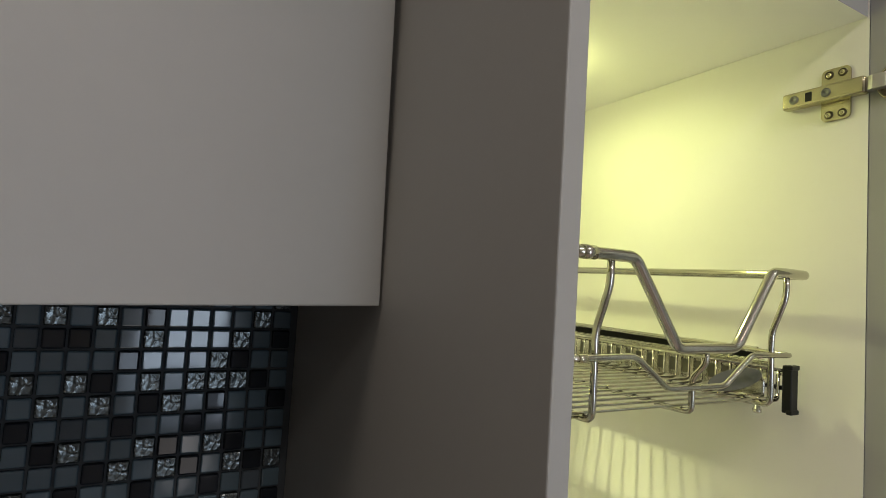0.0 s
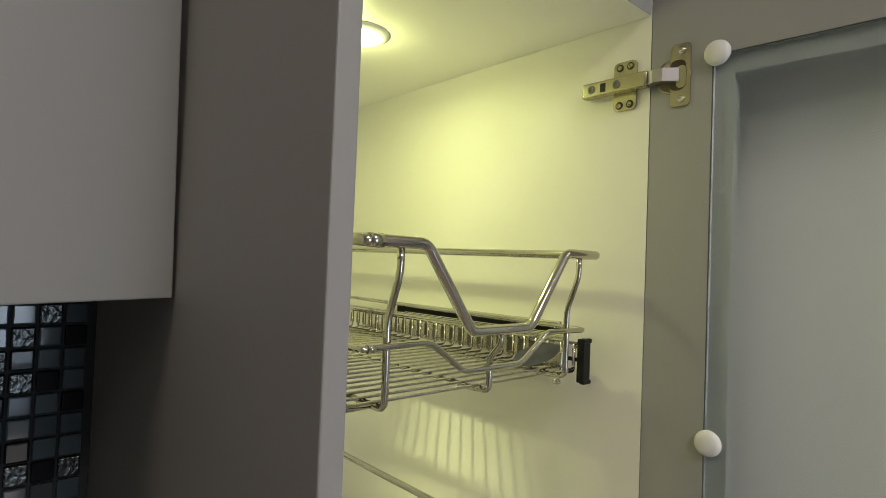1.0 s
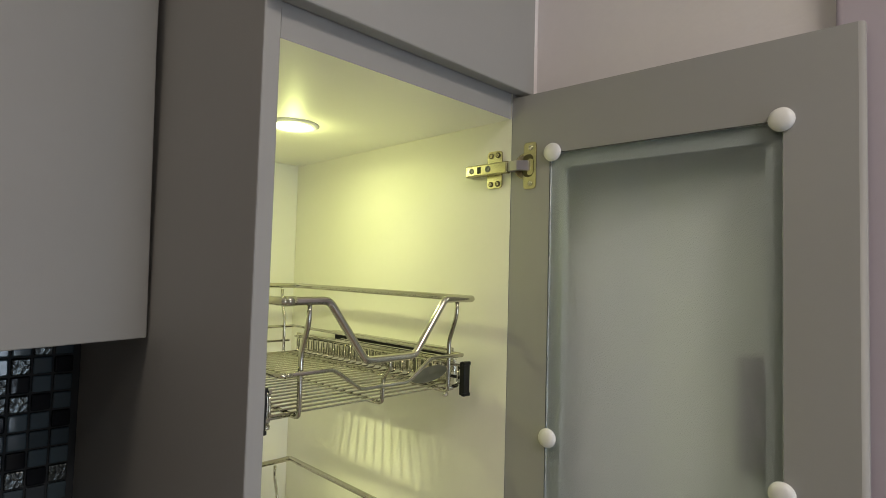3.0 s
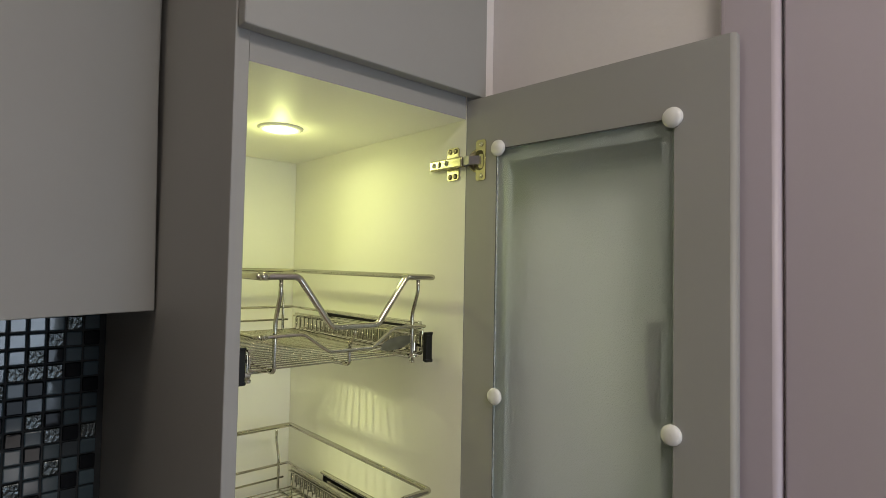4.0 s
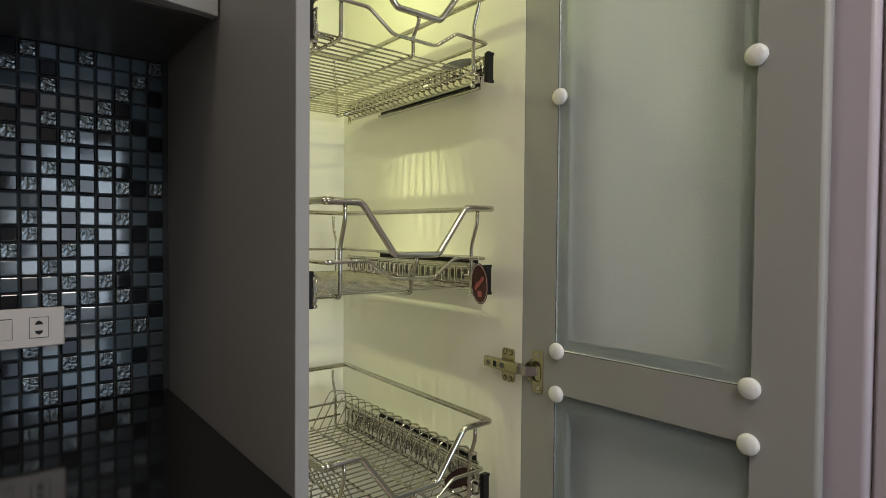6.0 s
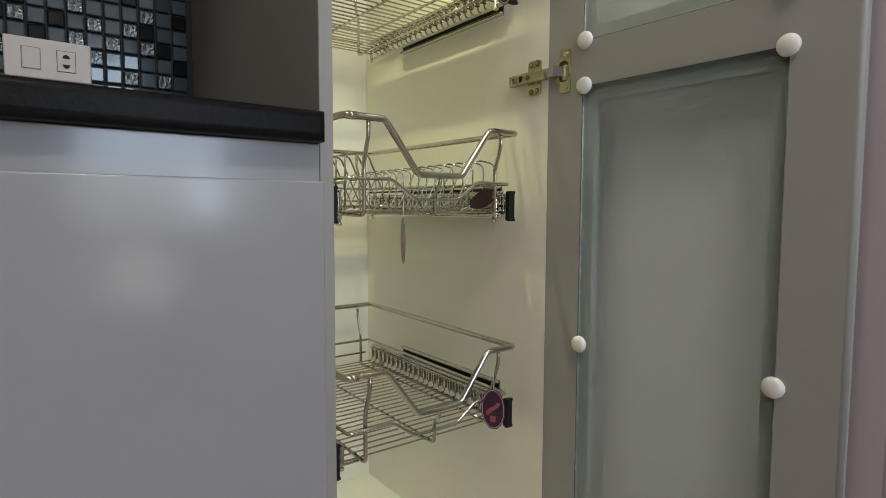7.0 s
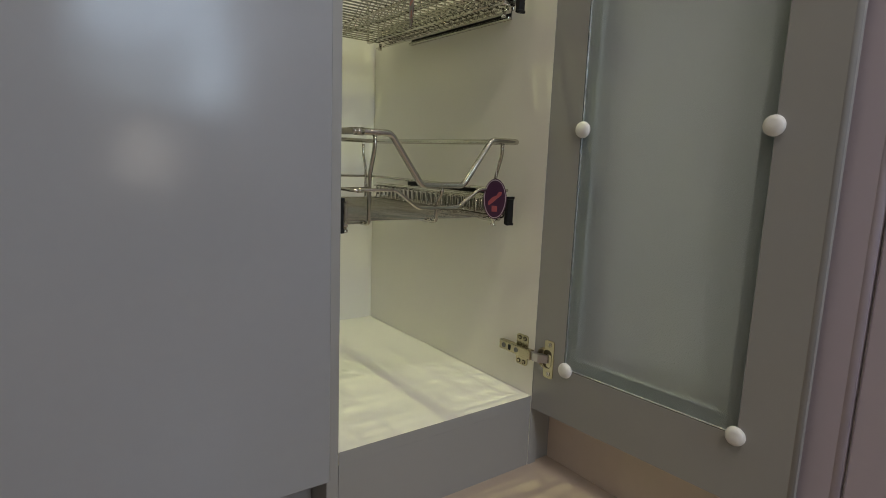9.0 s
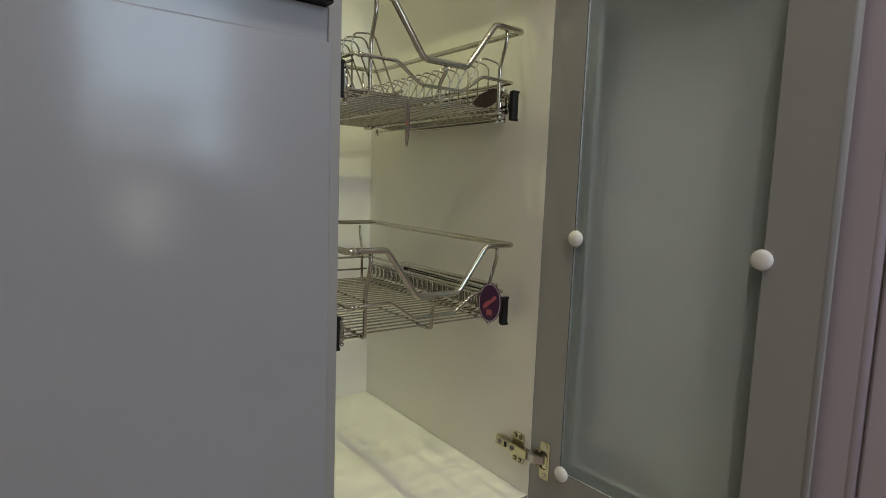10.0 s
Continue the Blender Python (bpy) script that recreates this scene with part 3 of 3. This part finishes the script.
        c0, c1 = sorted((wall - s * (0.0122 + e), wall - s * (0.0243 + e)))
        bm = box((c0, 0.0455, -0.1315), (c1, 0.0545, -0.0865), 0.0012)
        d0, d1 = sorted((wall - s * (0.0115 + e), wall - s * (0.0250 + e)))
        box((d0, 0.0445, -0.0905), (d1, 0.0500, -0.0860), 0.001, bm=bm)
        box((d0, 0.0445, -0.1325), (d1, 0.0500, -0.1280), 0.001, bm=bm)
        f0, f1 = sorted((wall - s * (0.0155 + e), wall - s * (0.0195 + e)))
        box((f0, 0.0546, -0.1110), (f1, 0.1060, -0.1070), 0.0005, bm=bm)
        f0, f1 = sorted((wall - s * 0.0071, wall - s * (0.0154 + e)))
        box((f0, 0.1020, -0.1110), (f1, 0.1060, -0.1070), 0.0005, bm=bm)
        part("end_stop", bm, BLACK, ru, "black plastic end stop")
        for y in (0.075, 0.462):
            part("fixing_pin", lathe(((0.0030, 0.0), (0.0030, -0.009), (0.0042, -0.0095), (0.0042, -0.0125), (0.003, -0.0135)), Matrix.Translation((xs - s * 0.006, y, FLOOR_Z - 0.0045)), 12), ZINC, k)
        # bent hook that ties the front of the floor to the runner
        f = xs + s * 0.004
        part("front_hook", tube(rounded([(f - s * 0.028, 0.060, FLOOR_Z - 0.003), (f - s * 0.002, 0.060, FLOOR_Z - 0.003), (f - s * 0.002, 0.060, FLOOR_Z + 0.022), (f + s * 0.006, 0.060, FLOOR_Z + 0.022)], 0.004, 3), 0.0019, 6), CHROME, k)
        part("clamp", box((min(f, f - s * 0.012), 0.068, FLOOR_Z - 0.010), (max(f, f - s * 0.012), 0.090, FLOOR_Z + 0.016), 0.002), ZINC, k)
    return k


basket = wire_basket(1.541, "chrome pull-out wire basket on drawer runners in the pantry")
for z, l in ((1.214, "chrome pull-out wire basket with a card tag hung from it"), (0.887, "chrome pull-out wire basket holding two plate racks"), (0.560, "lowest chrome pull-out wire basket with a purple card tag")):
    c = copy_thing(basket, Matrix.Translation((0, 0, z)))
    c["label"] = l
    shift = (z * 37.0) % 0.013 - 0.0065      # staggers the floor wires so that their shadows don't line up
    for w in c.children:
        if w.name.startswith("floor_wire"):
            w.location.y += shift + random.uniform(-0.0012, 0.0012)


# plate racks in the third basket: leaning hoops on two rods
def plate_rack(xo, s, z):
    k = thing("plate_rack", "chrome wire plate rack standing in the basket", "dish rack", "plate racks", at=(xo, 0.062, z))
    me = None
    for i in range(16):
        if me is None:
            p = [(0, 0.0, 0.0), (0, 0.0, 0.072), (-s * 0.034, 0.004, 0.077), (-s * 0.072, 0.010, 0.003), (-s * 0.076, 0.010, 0.003)]
            h = part("hoop", tube(rounded(p, 0.010, 4), 0.0013, 6), CHROME, k)
            me = h.data
        else:
            h = part("hoop", me, CHROME, k)
        h.location = (0, 0.006 + i * 0.0262, 0)
    for x, zz in ((s * 0.002, 0.003), (-s * 0.074, 0.006), (s * 0.002, 0.036)):
        part("rod", tube([(x, 0, zz), (x, 0.410, zz)], 0.0020, 6), CHROME, k)
    return k


plate_rack(0.322, 1, 0.887 + FLOOR_Z + 0.0016)
plate_rack(0.066, -1, 0.887 + FLOOR_Z + 0.0016)


# card tags: an oval with a pale rim, a slanted band and a square
def card_tag(m, mat, label, wide=0.0195, high=0.031, printed=True):
    k = thing("card_tag", label, "tag", "hang tags")
    k.matrix_world = m
    part("card", slab(ellipse(wide, high), 0.0007, Matrix.Translation((0, 0, -0.00035))), mat, k)
    for s in (1, -1) if printed else ():
        off = Matrix.Translation((0, 0, 0.0004)) if s > 0 else Matrix.Translation((0, 0, -0.0006))
        rim = bmesh.new()
        a, b = ellipse(wide * 0.94, high * 0.95, 36), ellipse(wide * 0.88, high * 0.91, 36)
        va, vb = [[rim.verts.new(off @ Vector((x, y, zz))) for x, y in pp] for pp, zz in ((a, 0.0001), (b, 0.0001))]
        for j in range(36):
            rim.faces.new((va[j - 1], va[j], vb[j], vb[j - 1]))
        part("rim", rim, TAG_EDGE, k)
        part("band", slab([(-0.0135, -0.006), (-0.011, -0.0065), (0.012, 0.0025), (0.0145, 0.0065), (0.010, 0.0085), (0.004, 0.004), (-0.004, 0.0035), (-0.012, -0.0008)], 0.0002, off @ Matrix.Rotation(radians(20 * s), 4, "Z")), TAG_INK, k)
        part("square", slab([(-0.0045, -0.0195), (0.0045, -0.0195), (0.0045, -0.0105), (-0.0045, -0.0105)], 0.0002, off), TAG_INK, k)
    part("tie", tube([(0, high - 0.003, 0), (0.001, high + 0.012, 0.001), (0.0, high + 0.028, 0.0)], 0.0004, 4), PLASTIC, k)
    return k


def facing(x, y, z, yaw, lean=0.0, roll=0.0):
    return Matrix.Translation((x, y, z)) @ Matrix.Rotation(radians(yaw), 4, "Z") @ Matrix.Rotation(radians(90 + lean), 4, "X") @ Matrix.Rotation(radians(roll), 4, "Z")


card_tag(facing(0.290, 0.030, 0.472, -66), TAG, "oval purple card tag hanging from the lowest basket")
card_tag(facing(0.306, 0.031, 1.101, -92, 4), TAG_RED, "oval dark red card tag hanging from a wire basket")
card_tag(facing(0.136, 0.040, 0.731, 66), TAG, "oval purple card tag hanging under the plate basket")
card_tag(facing(0.312, 0.082, 0.789, -48, -18, 120), DARKCARD, "oval dark red card tag lying in the basket", 0.013, 0.024, printed=False)
card_tag(facing(0.302, 0.082, 1.4370, -48, -40, 114), FILM, "oval grey film tag lying in the top basket", 0.011, 0.026, printed=False)

# ---- mosaic and floor tiles ----
PX, PZ, TW, THI = 0.0271, 0.0277, 0.0242, 0.0247
COLUMNS = [  # from the pantry outwards, each from the worktop up: L light, D black, M charcoal, K crackled
    "DMMMLDLLDLLDLKLLDLLDLK", "MLDLKLDLLMDLMDLLLDLLKL", "KKLLLLKDKLLKLKDLLKDKLL", "KDKLKLLKLDLLDLKLDKKLLL",
    "LLLLLLKLLLKLLDLDLKLLLK", "DLKDLKLKLKDDLKDLKLLLLL", "KDLLLDKLKDLLDLKLDKLKDL", "LKLKDLLDLLKKLKLDLLDLLK",
    "LLDLLKDLLKDLLDLLKDLLKD", "KDLMLLLKDLLKDLKMLKLDLL", "LKDLLKLDLMLKLLDLKLLDKL", "DLLKLDLLKLDLKLLDLKLMLL", "LKLDLLKLDLLKDLLKLLDLKL"]
TILES = {"L": T_LIGHT, "D": T_DARK, "M": T_MID, "K": T_FOIL}
shared = {}
for key, mat in TILES.items():
    t0 = part("tile", box((-TW / 2, 0.0, -THI / 2), (TW / 2, 0.0085, THI / 2), 0.0022, 2), mat)
    shared[key] = t0.data
    bpy.data.objects.remove(t0)
for c, col in enumerate(COLUMNS):
    for r, key in enumerate(col):
        x, z = -0.0075 - PX * (c + 0.5), 0.8785 + PZ * (r + 0.5)
        if abs(x + 0.2235) < 0.052 and abs(z - 1.015) < 0.025:
            continue
        t = part("tile", shared[key], None, wall_north)
        t.location = (x, 0.5615 + random.uniform(-0.0004, 0.0004), z)
        t.rotation_euler = (random.gauss(0, 0.006), random.gauss(0, 0.006), random.gauss(0, 0.010))
bm = bmesh.new()
for c in range(len(COLUMNS), 44):
    for r in range(22):
        x, z = -0.0075 - PX * (c + 0.5), 0.8785 + PZ * (r + 0.5)
        box((x - TW / 2, 0.5615, z - THI / 2), (x + TW / 2, 0.5675, z + THI / 2), bm=bm)
tagged(part("tile_field", bm, T_LIGHT, wall_north), kind="stuff")
for i in range(7):
    for j in range(6):
        x1, y1 = EAST - 0.006 - i * 0.40, 0.10 - j * 0.40
        t = part("tile", box((max(x1 - 0.397, WEST), max(y1 - 0.397, SOUTH), Z0 - 0.006), (x1, y1, Z0), 0.0015), FLOOR_T, floor)
